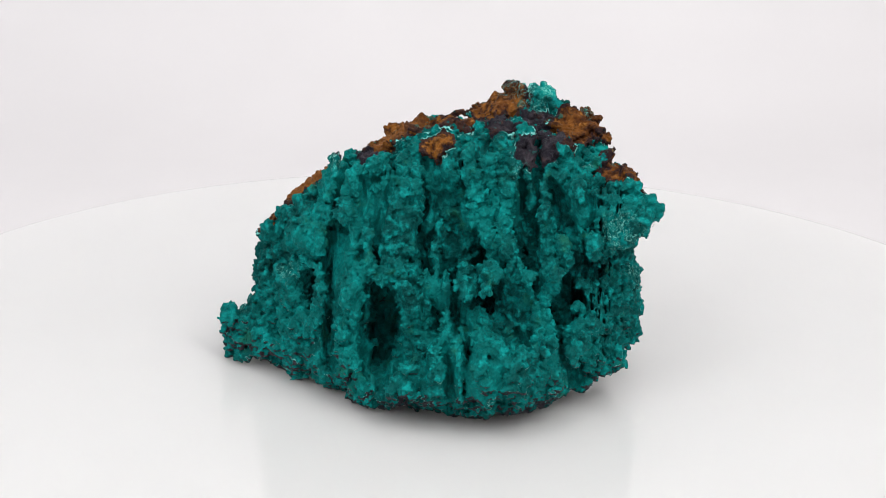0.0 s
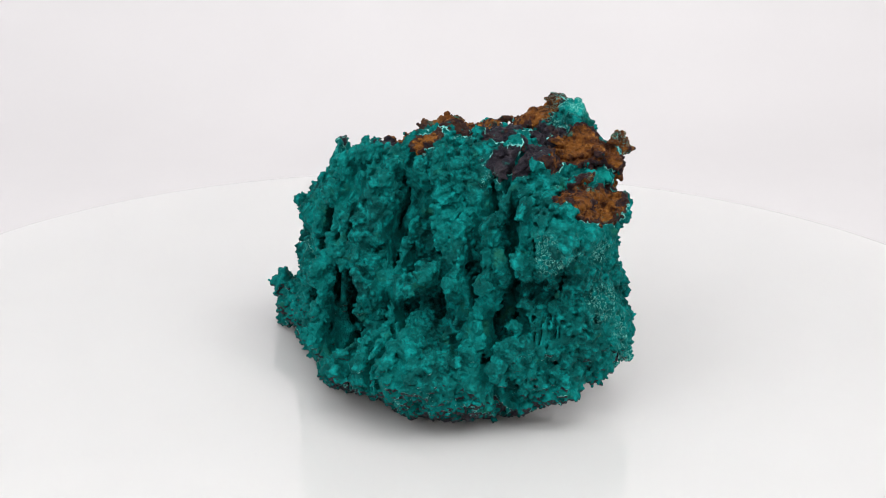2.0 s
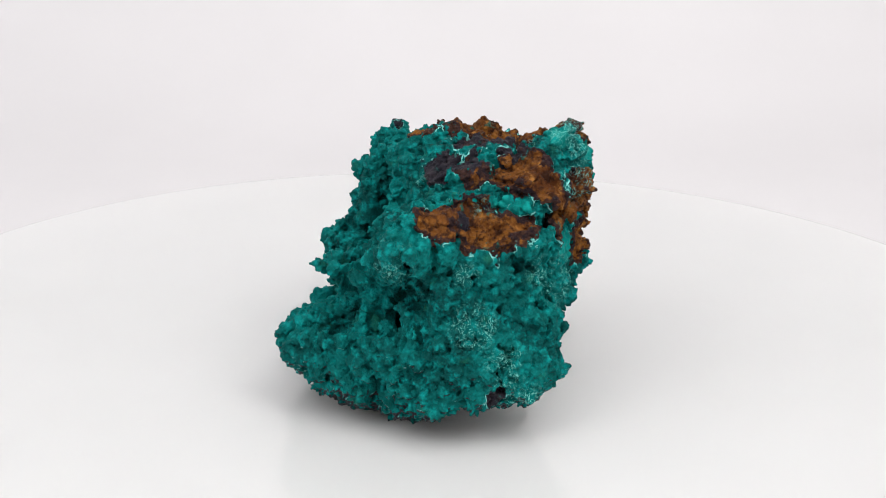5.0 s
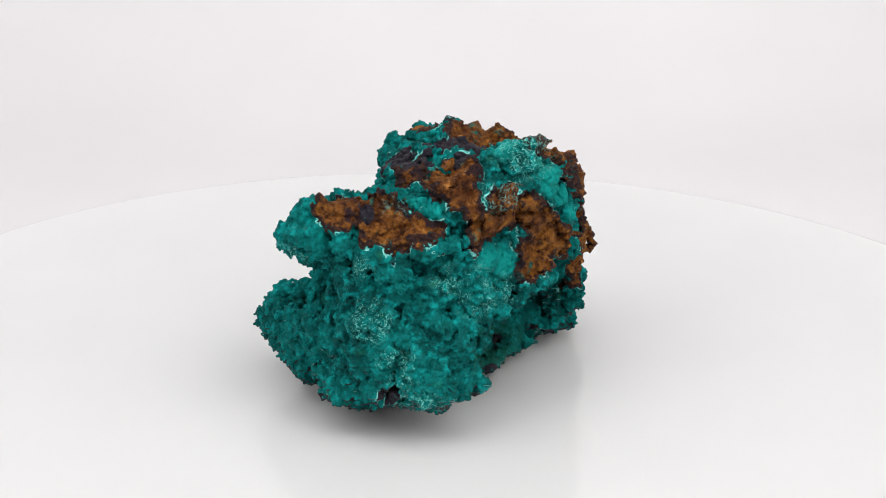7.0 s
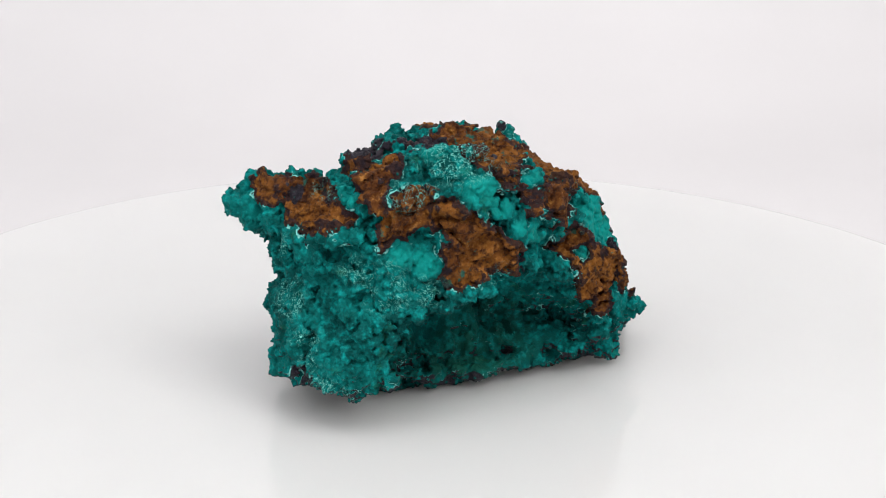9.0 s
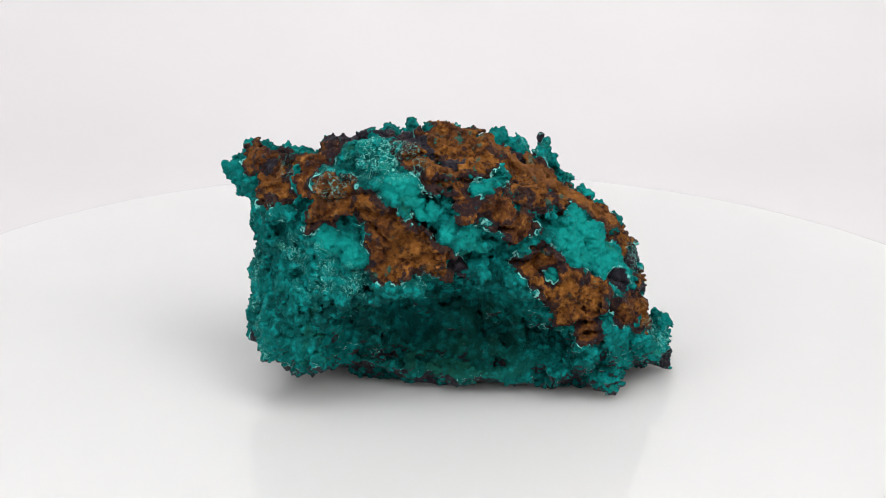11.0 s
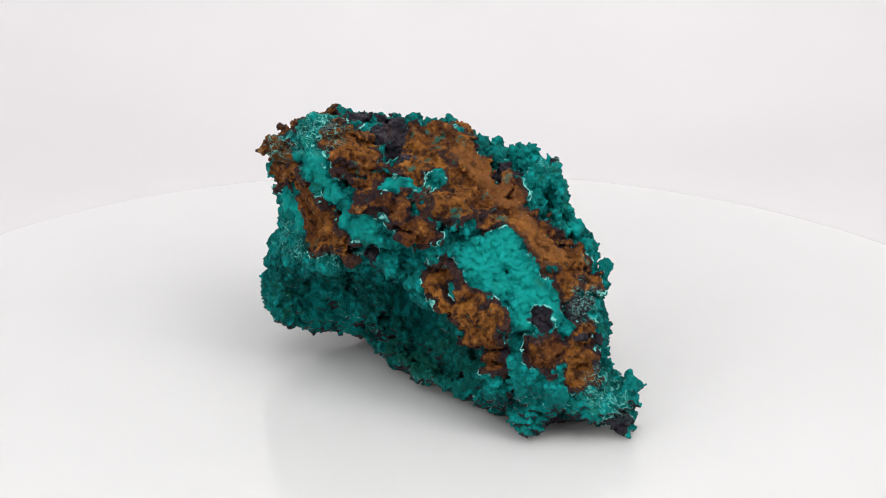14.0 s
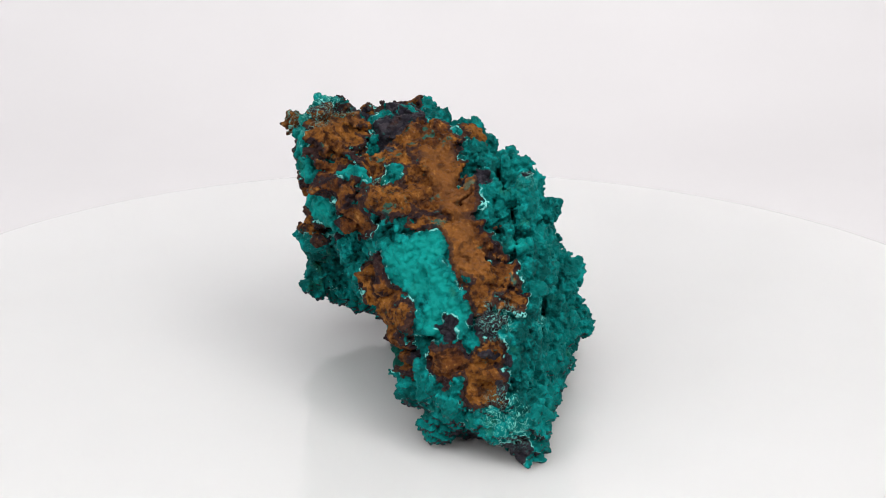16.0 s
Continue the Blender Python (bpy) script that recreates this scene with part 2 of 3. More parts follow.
lump(-14.8, 12.6, 4.4, 1.8, 1.8, 8.4, -68)
lump(6.6, 19.9, 31.4, 15.7, 1.8, 1.8, -9)
lump(0.5, 27.5, 45.6, 9.0, 1.8, 1.8, -6)
lump(-30.8, 16.7, 39.2, 1.8, 7.1, 1.8, -58)
lump(37.8, 12.7, 16.9, 5.7, 1.8, 5.1, -46)
lump(18.0, 17.5, 29.5, 12.7, 4.3, 1.8, 15)
# end wall
lump(34, -9, 19, 7.3, 20.2, 12.8, -24)
lump(41.0, -4.2, 25.9, 1.8, 9.6, 4.8, 4)
lump(39.5, -10.5, 19.5, 1.8, 10.1, 7.7, -34)
lump(42.1, -2.2, 13.2, 1.9, 12.0, 2.2, -10)
lump(37.1, -13.3, 10.7, 1.8, 7.5, 1.8, -31)
lump(37.0, 10.4, 46.7, 7.7, 1.8, 1.8, -54)
lump(41.8, -5.1, 42.8, 1.8, 9.5, 4.7, -3)
lump(39.4, -9.0, 36.2, 1.8, 7.1, 14.9, -23)
lump(41.3, 3.9, 45.8, 1.8, 5.7, 1.8, 2)
lump(39.3, 7.9, 26.3, 1.8, 2.7, 6.5, 16)
# crest
lump(2.0, 20.3, 54.3, 11.5, 5.9, 1.8, 19)
lump(32, 15, 55, 5.5, 8.2, 4.9, 31)
lump(-16.0, 18.4, 48.6, 9.7, 1.8, 1.8, 40)
lump(8.9, 28.6, 51.0, 1.8, 6.1, 6.7, 70)
lump(-11.8, -8.7, 52.3, 14.2, 2.5, 1.8, -12)
lump(-17.0, 18.1, 48.5, 9.6, 1.8, 1.8, 42)
lump(19.0, 13.7, 55.5, 1.8, 7.5, 6.2, 69)
lump(6.7, 17.5, 53.6, 13.0, 2.0, 3.0, 4)
lump(-1.2, 24.4, 50.7, 4.1, 9.0, 1.8, -87)
lump(14.9, 18.5, 48.8, 11.3, 1.8, 8.4, -12)
lump(35.5, 8.6, 53.3, 1.8, 7.6, 4.9, -1)
lump(-17.0, -6.1, 54.3, 9.6, 4.6, 2.1, -17)
lump(0.7, 28.7, 50.2, 9.0, 1.8, 5.1, -3)
lump(-13.7, 23.8, 49.3, 6.8, 1.8, 1.8, 33)
lump(7.5, -11.2, 53.0, 9.1, 1.8, 1.8, 5)
lump(22.6, 20.8, 48.7, 16.5, 1.8, 2.4, -22)
lump(38.0, -10.0, 52.7, 3.0, 11.9, 1.8, 23)
lump(19.9, 14.7, 56.4, 20.0, 1.8, 1.8, -37)
lump(-22.3, 3.4, 49.6, 13.9, 3.7, 1.8, 69)
lump(-0.3, -12.7, 50.4, 9.0, 1.8, 2.0, 12)
lump(6.2, -11.7, 50.9, 14.3, 1.8, 3.7, 6)
lump(6.1, 24.8, 48.4, 9.6, 1.8, 4.4, -11)
lump(34.7, -6.4, 51.1, 2.2, 8.5, 5.3, 54)
lump(-7.3, 14.2, 55.8, 3.4, 6.6, 1.8, -5)
lump(-1.0, 23.6, 52.8, 11.5, 6.9, 1.8, 29)
lump(20, 21, 57, 12.2, 5.6, 8.8, -34)
lump(-11.2, 21.1, 50.7, 7.1, 1.8, 1.8, 48)
lump(10, 2, 56, 15.7, 19.8, 5.8, -86)
# tail
lump(-41.7, 2.0, 35.8, 1.8, 5.2, 1.8, -3)
lump(-40, 8, 8, 9.3, 14.0, 6.9, 42)
lump(-49.0, 8.6, 3.9, 2.6, 6.2, 8.5, 26)
lump(-40.0, 5.1, 22.4, 7.6, 1.8, 12.8, -56)
lump(-40.3, 8.6, 32.6, 1.8, 5.5, 3.8, -12)
lump(-49.5, 7.9, 11.2, 2.4, 1.8, 1.8, -89)
lump(-41.0, 14.1, 23.5, 5.0, 1.8, 9.2, 62)
lump(-41.4, 10.1, 22.7, 1.8, 5.8, 10.3, 7)
lump(-42.3, 8.9, 16.7, 9.4, 2.0, 6.6, -67)
# the long rusty rib and its knob
lump(-14, 9, 51.5, 9.0, 3.0, 3.4, -15)
lump(-25, 12, 45.0, 7.0, 2.8, 4.0, -25)
lump(-34, 13, 36.0, 4.0, 2.6, 6.0, -20)
lump(-3, 6, 54.5, 5.5, 4.5, 3.6, -10)
lump(11, -5, 25, 9.0, 6.0, 9.0)
lump(33, 22, 58, 3.4, 3.0, 3.6)
lump(43, -24, 47.5, 3.4, 3.4, 3.4)
# knobs and spurs
lump(42, -24, 46, 3.0, 2.8, 3.2)
lump(41, -19, 54, 2.2, 2.2, 2.6)
lump(-23.5, -5, 54.5, 5.0, 4.2, 5.4)
lump(-27, -7, 49, 3.0, 2.6, 3.0)
lump(-40, 24, 13, 2.6, 2.2, 2.8)
lump(-20, -26, 13, 2.6, 3.0, 1.7)


# slots, caves and hollows
cut(-13, -24, 22, 4.4, 15.0, 8.5, 0)
cut(-5, -29, 21, 4.2, 7.0, 3.6, 0)
cut(6, -26, 39, 5.2, 15.0, 5.9, 0)
cut(10, -27, 27, 4.9, 11.0, 4.6, 0)
cut(27, -23, 29, 2.4, 14.0, 9.3, 0)
cut(-32, -10, 24, 2.0, 9.0, 5.1, 0)
cut(1, -17, 44, 1.5, 9.0, 8.0, 0)
cut(-3, -20, 41, 1.3, 6.0, 5.8, 0)
cut(24, -26, 43, 1.8, 9.0, 7.7, 0)
cut(-25, -18, 19, 2.4, 8.0, 5.7, 0)
cut(-40, -3, 10, 2.3, 4.0, 1.8, 0)
cut(18, -14, 52, 1.5, 6.0, 3.6, 0)
cut(-23, -12, 44, 1.6, 5.0, 1.5, 0)
cut(12, -19, 39, 1.2, 6.0, 7.7, 0)
cut(-17, -22, 30, 2.3, 4.0, 2.8, 0)
cut(27, -30, 20, 2.3, 8.0, 4.4, 0)
cut(15, -33, 22, 1.5, 6.0, 5.1, 0)
cut(37, -26, 45, 2.1, 10.0, 7.1, 52)
cut(-1, -15, 50, 2.1, 9.0, 7.1, 52)
cut(37, -19, 15, 2.5, 4.0, 1.8, 52)
cut(30, -27, 38, 2.5, 9.0, 8.5, 52)
cut(12, -22, 36, 1.4, 5.0, 6.4, 52)
cut(43, -13, 42, 2.5, 4.0, 1.3, 104)
cut(26, 3, 59, 5.6, 4.0, 1.8, 104)
cut(43, 5, 35, 2.2, 3.0, 1.3, 104)
cut(37, 7, 57, 1.4, 5.0, 3.2, 104)
cut(31, -6, 56, 2.2, 3.0, 1.5, 104)
cut(37, 14, 38, 1.4, 6.0, 4.4, -174)
cut(28, 22, 28, 1.3, 4.0, 2.3, -174)
cut(11, 7, 19, 1.9, 6.0, 5.1, -174)
cut(-10, 12, 14, 6.3, 8.0, 2.8, -174)
cut(-22, 26, 14, 3.6, 6.0, 1.5, -174)
cut(3, 8, 18, 6.9, 4.0, 3.9, -174)
cut(11, 15, 59, 1.9, 4.0, 1.3, -174)
cut(-27, 22, 39, 1.2, 4.0, 1.5, -174)
cut(-26, 26, 21, 1.2, 4.0, 3.9, -174)
cut(-16, -4, 56, 2.2, 11.0, 8.4, -122)
cut(-31, 3, 47, 1.7, 8.0, 7.1, -122)
cut(-22, 20, 49, 3.9, 6.0, 1.4, -122)
cut(-11, 29, 37, 5.6, 8.0, 4.4, -122)
cut(-36, -5, 18, 1.7, 5.0, 3.1, -122)
cut(1, 18, 57, 3.3, 11.0, 3.9, -122)
cut(-18, 26, 45, 4.2, 4.0, 1.5, -122)
cut(27, 13, 20, 4.2, 4.0, 3.9, -122)
cut(-42, 3, 26, 1.7, 3.0, 1.0, -122)
cut(9, 7, 16, 9.7, 8.0, 5.8, -152)
cut(-15, 6, 56, 1.8, 10.0, 5.1, -152)
cut(-22, 13, 52, 1.7, 7.0, 3.3, -152)
cut(6, 28, 33, 6.9, 6.0, 3.1, -152)
cut(25, 5, 58, 3.9, 2.7, 1.6)
cut(-19, -20, 22, 3.8, 2.0, 2.2)
cut(2, -28, 3, 2.9, 2.7, 1.6)
cut(29, -1, 56, 1.7, 4.6, 1.6)
cut(-17, 2.5, 58, 11.0, 1.9, 6.0, -20)
cut(-29, 5, 49, 7.0, 1.6, 5.0, -20)
cut(21, -22, 44, 2.4, 11.0, 11.0, 20)
cut(25, -15, 36, 3.0, 10.0, 10.0, 30)
cut(27, -15, 25, 2.8, 8.0, 9.0, 30)
cut(-12, -22, 21, 3.4, 16.0, 11.0, 8)
cut(13, -28, 28, 4.0, 10.0, 10.0, 15)
# the cave under the back slab
cut(6, 25, 18, 23, 25, 13.5)
cut(20, 19, 16, 14, 17, 12)
cut(-11, 22, 14, 13, 15, 9.5)


# rusty patches on the top and the back
rust.append((33, 22, 57, 4.8))
rust.append((34, 18, 47, 3.6))
rust.append((25, 24, 52, 4.2))
rust.append((20, 25, 48, 4.8))
rust.append((16, 26, 42, 6.0))
rust.append((11, 28, 40, 4.2))
rust.append((10, 22, 59, 4.8))
rust.append((3, 28, 57, 4.8))
rust.append((-3, 31, 52, 4.8))
rust.append((-9, 30, 45, 4.8))
rust.append((15, 26, 63, 3.6))
rust.append((3, 7, 61, 6.0))
rust.append((-6, 7, 59, 5.4))
rust.append((-13, 14, 55, 4.8))
rust.append((-8, 28, 54, 3.6))
rust.append((-20, 10, 54, 6.0))
rust.append((-25, 14, 50, 4.8))
rust.append((-32, 12, 45, 4.8))
rust.append((-38, 11, 39, 4.2))
rust.append((-42, 11, 35, 2.4))
rust.append((-14, 27, 36, 4.8))
rust.append((-19, 27, 31, 5.4))
rust.append((-25, 28, 25, 4.2))
rust.append((-26, 26, 18, 3.0))
rust.append((-37, 23, 22, 4.8))
rust.append((-43, 18, 17, 4.2))
rust.append((-43, 16, 24, 3.0))
rust.append((-29, 11, 48, 4.8))
rust.append((-37, 10, 41, 4.2))
rust.append((-42, 9, 36, 3.0))
rust.append((-13, 23, 53, 6.0))
rust.append((-1, 21, 56, 3.6))
rust.append((10, 25, 60, 6.0))
rust.append((4, 30, 56, 3.6))
rust.append((4, 32, 48, 2.4))
rust.append((-19, 26, 35, 4.2))
rust.append((-27, 28, 30, 3.0))
rust.append((-43, 17, 20, 4.8))
rust.append((-46, 17, 17, 3.0))
rust.append((42, -13, 54, 4.2))
rust.append((39, -1, 50, 6.0))
rust.append((29, 9, 58, 6.0))
rust.append((-6, 11, 58, 3.6))
rust.append((20, 24, 41, 6.0))
rust.append((34, 19, 51, 4.8))
rust.append((-2, -7, 59, 3.6))
rust.append((25, -2, 59, 3.6))
rust.append((39, -4, 52, 6.0))
rust.append((39, 5, 49, 4.2))
rust.append((37, 12, 59, 4.8))
rust.append((38, 16, 54, 3.0))
rust.append((15, 19, 61, 6.0))
rust.append((33, 10, 58, 4.8))
rust.append((37, -11, 55, 3.6))
rust.append((36, -1, 55, 1.8))
rust.append((-1, 14, 58, 6.0))
rust.append((-16, 15, 54, 6.0))
rust.append((-23, 19, 48, 4.8))
rust.append((-21, 28, 25, 4.2))
rust.append((41, -10, 55, 3.0))
rust.append((32, 22, 53, 5.4))
rust.append((-14, 9, 58, 6.0))
rust.append((-22, 11, 53, 5.5))
rust.append((-28, 14, 48.5, 5.0))
rust.append((-33, 14.5, 42, 4.2))
rust.append((-37, 14.5, 35, 3.6))
# smooth turquoise films that lie over the rust
teal.append((21, 27, 59, 2.7))
teal.append((16, 29, 55, 2.9))
teal.append((13, 30, 51, 2.7))
teal.append((9, 31, 47, 2.4))
teal.append((5, 31, 45, 2.7))
teal.append((1, 29, 42, 2.7))
teal.append((-4, 28, 38, 2.4))
teal.append((18, 28, 57, 3.9))
teal.append((14, 30, 53, 3.1))
teal.append((27, 20, 40, 3.6))
teal.append((-8, 26, 54, 1.7))
teal.append((22, 27, 57, 2.4))
teal.append((-29, 22, 37, 5.4))
teal.append((-20, 25, 42, 4.2))
teal.append((3, 31, 45, 3.0))
teal.append((-17, 27, 34, 1.7))
teal.append((20, 28, 57, 3.6))
teal.append((32, 17, 42, 3.9))
teal.append((9, 30, 58, 1.7))
teal.append((23, 1, 60, 2.2))
teal.append((28, 20, 42, 3.0))
teal.append((36, 2, 56, 3.0))
teal.append((0, 31, 48, 1.5))
teal.append((-3, 28, 42, 1.9))
teal.append((-10, 28, 40, 1.9))
teal.append((8, 25, 39, 2.4))
teal.append((-11, 27, 40, 2.4))
teal.append((-25, 21, 43, 4.8))
teal.append((-34, 22, 31, 6.0))
teal.append((-5, 24, 55, 1.5))
teal.append((-34, 2, 45, 3.0))
teal.append((14, -2, 61, 1.7))
teal.append((37, 7, 54, 2.4))
teal.append((23, 19, 65, 3.6))
teal.append((16, -3, 61, 2.2))
teal.append((-0, 27, 56, 3.0))
teal.append((-22, 23, 40, 6.0))
# blue-black oxide
dark.append((10, 8, 59, 5.0))
dark.append((13, 2, 60, 4.0))
dark.append((4, 15, 57, 2.6))
dark.append((21, 10, 60, 4.0))
dark.append((-22, -5, 57, 3.2))
dark.append((-17, 2, 54, 3.5))
dark.append((-35, 20.5, 28, 2.8))
rust.append((-3, 5, 60, 5.0))
rust.append((3, 3, 60, 3.2))
dark.append((20, -8, 59, 4.8))
dark.append((18, -12, 55, 1.8))
dark.append((-43, 15, 31, 3.0))
dark.append((-45, 14, 23, 1.8))
dark.append((-28, 25, 21, 1.2))
dark.append((8, 11, 60, 1.8))
dark.append((1, 15, 58, 2.4))
dark.append((-41, 16, 31, 3.4))
dark.append((-47, 15, 17, 2.4))
dark.append((-52, 14, 4, 2.7))
dark.append((-43, 17, 23, 2.2))
dark.append((22, 1, 61, 2.4))
dark.append((5, 26, 36, 2.4))
dark.append((24, -2, 60, 3.6))
dark.append((18, -5, 61, 2.7))
dark.append((44, -1, 13, 2.4))
dark.append((40, -7, 53, 2.2))
# pale crystal lace
lace.append((44, 1, 20, 5.0))
lace.append((44, -6, 30, 5.0))
lace.append((42, 6, 10, 6.0))
lace.append((36, 17, 36, 6.0))
lace.append((-23, -6, 57, 4.5))
lace.append((30, 22, 61, 4.5))
lace.append((-47, 14, 12, 5.0))
lace.append((33, 21, 58, 4.8))
lace.append((22, 21, 65, 4.8))
lace.append((-7, 24, 55, 1.7))
lace.append((27, 21, 34, 3.6))
lace.append((12, 28, 36, 2.7))
lace.append((21, 24, 64, 6.0))
lace.append((40, 11, 39, 3.6))
lace.append((37, -2, 54, 2.4))
lace.append((17, 26, 64, 4.8))
lace.append((44, -7, 41, 3.0))
lace.append((-51, 16, 10, 5.4))
lace.append((-43, 14, 32, 4.8))
lace.append((20, 17, 63, 3.6))
lace.append((-37, -2, 27, 3.0))
lace.append((40, -22, 45, 5.4))
lace.append((17, -12, 54, 2.4))

# dents and swellings of the outer form
dent(-30, 7.6, 50.1, 6, 2.8)
dent(-22.8, 13.6, 53.1, 6, 2.5)
dent(-29, 13.3, 49.1, 6, 2.6)
dent(-37, -5, 25.6, 6, 2.3)
dent(-13.6, 19, 55.6, 6, 2.3)
dent(-46.7, 17.6, 19.8, 6, 2.6)
dent(-1.5, 32.3, 54.2, 6, 2.1)
dent(-28, -6, 52, 6, 2)
dent(-15.6, 12.6, 56.3, 6, 2.4)
dent(23.5, -12.3, 54.4, 6, 2.1)
dent(-25, -2.6, 55.8, 6, 1.9)
dent(-2, -30, 3.4, 6, 2)
dent(-23.7, 7, 53.7, 6, 1.9)
dent(1.6, 29.4, 58.8, 6, 2.3)
dent(-16, -21.8, 34.8, 6, 1.8)
dent(10.8, -14.4, 52.5, 6, 1.9)
dent(-28.5, -8.9, 44.6, 6, 1.7)
dent(-37.3, 8.1, 42.8, 6, 1.9)
dent(-17.8, 6.4, 56.3, 6, 2)
dent(12.7, 25, 63.6, 6, 1.6)
dent(19.4, -27.8, 2.5, 6, 1.5)
dent(40.1, 13.7, 49.9, 6, 1.6)
dent(33.6, -23.3, 14.7, 6, 1.7)
dent(30.3, -22.7, 4.7, 6, 1.8)
dent(-44.8, 16.5, 3.1, 6, 1.5)
dent(32.8, -17, 4.4, 6, 1.5)
dent(-32.9, 24, 5.5, 4, -3.1)
dent(-51.1, 8.8, 11.1, 4, -2.3)
dent(-1.9, 11.6, 4, 4, -2.2)
dent(-21, -26, 14.5, 4, -2.2)
dent(35, 16.5, 15, 4, -2.1)
dent(-20.2, -7.2, 54.7, 4, -2)
dent(11.1, 6.1, 3.3, 4, -1.8)
dent(44.6, -19.8, 48.7, 4, -1.6)
dent(-10.6, -33.1, 10.6, 4, -1.6)
dent(14.1, -39.6, 15.4, 4, -1.6)
dent(-29.3, -13.6, 28.9, 6, 2)
dent(-30, 23.7, 3.4, 6, 1.8)
dent(34.4, 22.5, 61.4, 6, 2.1)
dent(43.5, -25.8, 45.6, 6, 1.7)
dent(-34.3, 26.1, 6.1, 6, 1.6)
dent(4.2, 10.9, 61.8, 6, 1.6)
dent(12.8, 7.8, 5, 6, 1.7)
dent(17, 29.3, 42.4, 6, 1.7)
dent(-24.5, -17.3, 2.8, 6, 1.6)
dent(3.6, -32.8, 5.1, 6, 1.5)
dent(-22, -27.3, 12.8, 6, 1.6)
dent(-49.8, 17.6, 9.4, 6, 1.6)
dent(43.1, -18.3, 54.5, 6, 1.3)
dent(-7.5, -7.1, 57.6, 6, 1.5)
dent(38, 0.5, 7.2, 6, 1.4)
dent(40, -16.9, 56.7, 6, 1.6)
dent(38.9, 13, 56, 6, 1.4)
dent(31.1, 3.4, 58.3, 6, 1.5)
dent(-21.3, 20.4, 2.7, 6, 1.4)
dent(35.9, 14.7, 10.5, 6, 1.4)
dent(41, -5.5, 8, 6, 1.5)
dent(-20.3, -17.6, 38.2, 6, 1.4)
dent(23.8, 2.3, 4.5, 6, 1.4)
dent(36.9, 17, 18, 6, 1.4)
dent(-42.4, 8.3, 38.6, 6, 1.3)
dent(38.8, -16.5, 17.6, 6, 1.5)
dent(-22.2, -7.8, 52.2, 4, -3.5)
dent(-24.5, -3, 50, 4, -3.5)
dent(-21.5, 1.5, 53.5, 4, -2.6)
dent(-37.5, 2, 40.5, 4, -2.2)
dent(0, 11.5, 3, 4, -1.9)
dent(-20.5, -22.5, 27.5, 4, -1.9)
dent(-21.2, -14.1, 45.6, 4, -1.9)
dent(-43.1, 4.4, 33.4, 4, -1.8)
dent(27.1, -3.1, 59.6, 4, -1.8)
dent(-4, 26, 55.5, 4, -1.7)
dent(-27.1, -7.5, 52, 6, 1.7)
dent(17.5, -4.5, 61.7, 6, 1.4)
dent(-42.8, -0.5, 38.9, 6, 1.4)
dent(-43.7, 1.4, 32.5, 6, 1.5)
dent(-5.8, 25.3, 56.5, 6, 1.5)
dent(-41.3, -2.1, 4.3, 6, 1.4)
dent(4.2, 11.3, 61.3, 6, 1.5)
dent(11.6, -7.3, 61.5, 6, 1.5)
dent(42, 7.9, 38.3, 6, 1.3)
dent(-8.4, -25.2, 1.8, 6, 1.3)
dent(-3, 11.9, 1.9, 6, 1.3)
dent(27.1, -4.9, 60.7, 6, 1.4)
dent(-2.1, -27.4, 2.5, 6, 1.3)
dent(-24.8, -2.6, 55.4, 6, 1.4)
dent(-6, 32.6, 44.7, 6, 1.4)
dent(44.8, 0.8, 36.4, 6, 1.3)
dent(31.4, 22.5, 50.4, 6, 1.3)
dent(19.1, -27.1, 2.3, 6, 1.2)
dent(36.5, -20.9, 39, 6, 1.2)
dent(24.5, -32.5, 9.6, 6, 1.2)
dent(13.5, -13.1, 51.5, 6, 1.2)
dent(-20.6, 27.2, 21.7, 6, 1.2)
dent(20.7, -36.3, 19.3, 6, 1.2)
dent(29.7, -4.5, 58.4, 6, 1.2)
dent(-40.7, 5.6, 40.3, 6, 1.2)
dent(-25.8, 17.8, 1.4, 6, 1.2)
dent(44.6, -20.1, 48.1, 4, -3.5)
dent(37.8, -23.6, 46.7, 4, -3.5)
dent(-32.6, 22.6, 4.4, 4, -3.4)
dent(38.5, -20.5, 52.5, 4, -2.8)
dent(39, -12.6, 10.5, 4, -2.3)
dent(37.6, -22.5, 41.6, 4, -2.2)
dent(43, -4.5, 11.4, 4, -2)
dent(32.1, -17.1, 6.4, 4, -2)
dent(35.5, 16.5, 14.9, 4, -2)
dent(-8, 12.5, 57.5, 4, -1.9)

TABLE = np.random.default_rng(7).random((32, 32, 32)).astype(np.float32)
GRID = TABLE.ravel()


def value_noise(p):
    """Smooth noise in -1..1 at points p, one cell a unit."""
    out = np.empty(len(p), np.float32)
    for s in range(0, len(p), 150000):
        q = np.asarray(p[s:s + 150000], np.float32)
        low = np.floor(q)
        f = q - low
        f = f * f * (3 - 2 * f)
        i = low.astype(np.int32) & 31
        j = (i + 1) & 31
        x0, x1, y0, y1, z0, z1 = i[:, 0] << 10, j[:, 0] << 10, i[:, 1] << 5, j[:, 1] << 5, i[:, 2], j[:, 2]
        fx, fy, fz = f[:, 0], f[:, 1], f[:, 2]
        edges = []
        for y, z in ((y0, z0), (y1, z0), (y0, z1), (y1, z1)):
            a = GRID[x0 + y + z]
            edges.append(a + (GRID[x1 + y + z] - a) * fx)
        a, b, c, d = edges
        a += (b - a) * fy
        c += (d - c) * fy
        out[s:s + 150000] = 2 * (a + (c - a) * fz) - 1
    return out


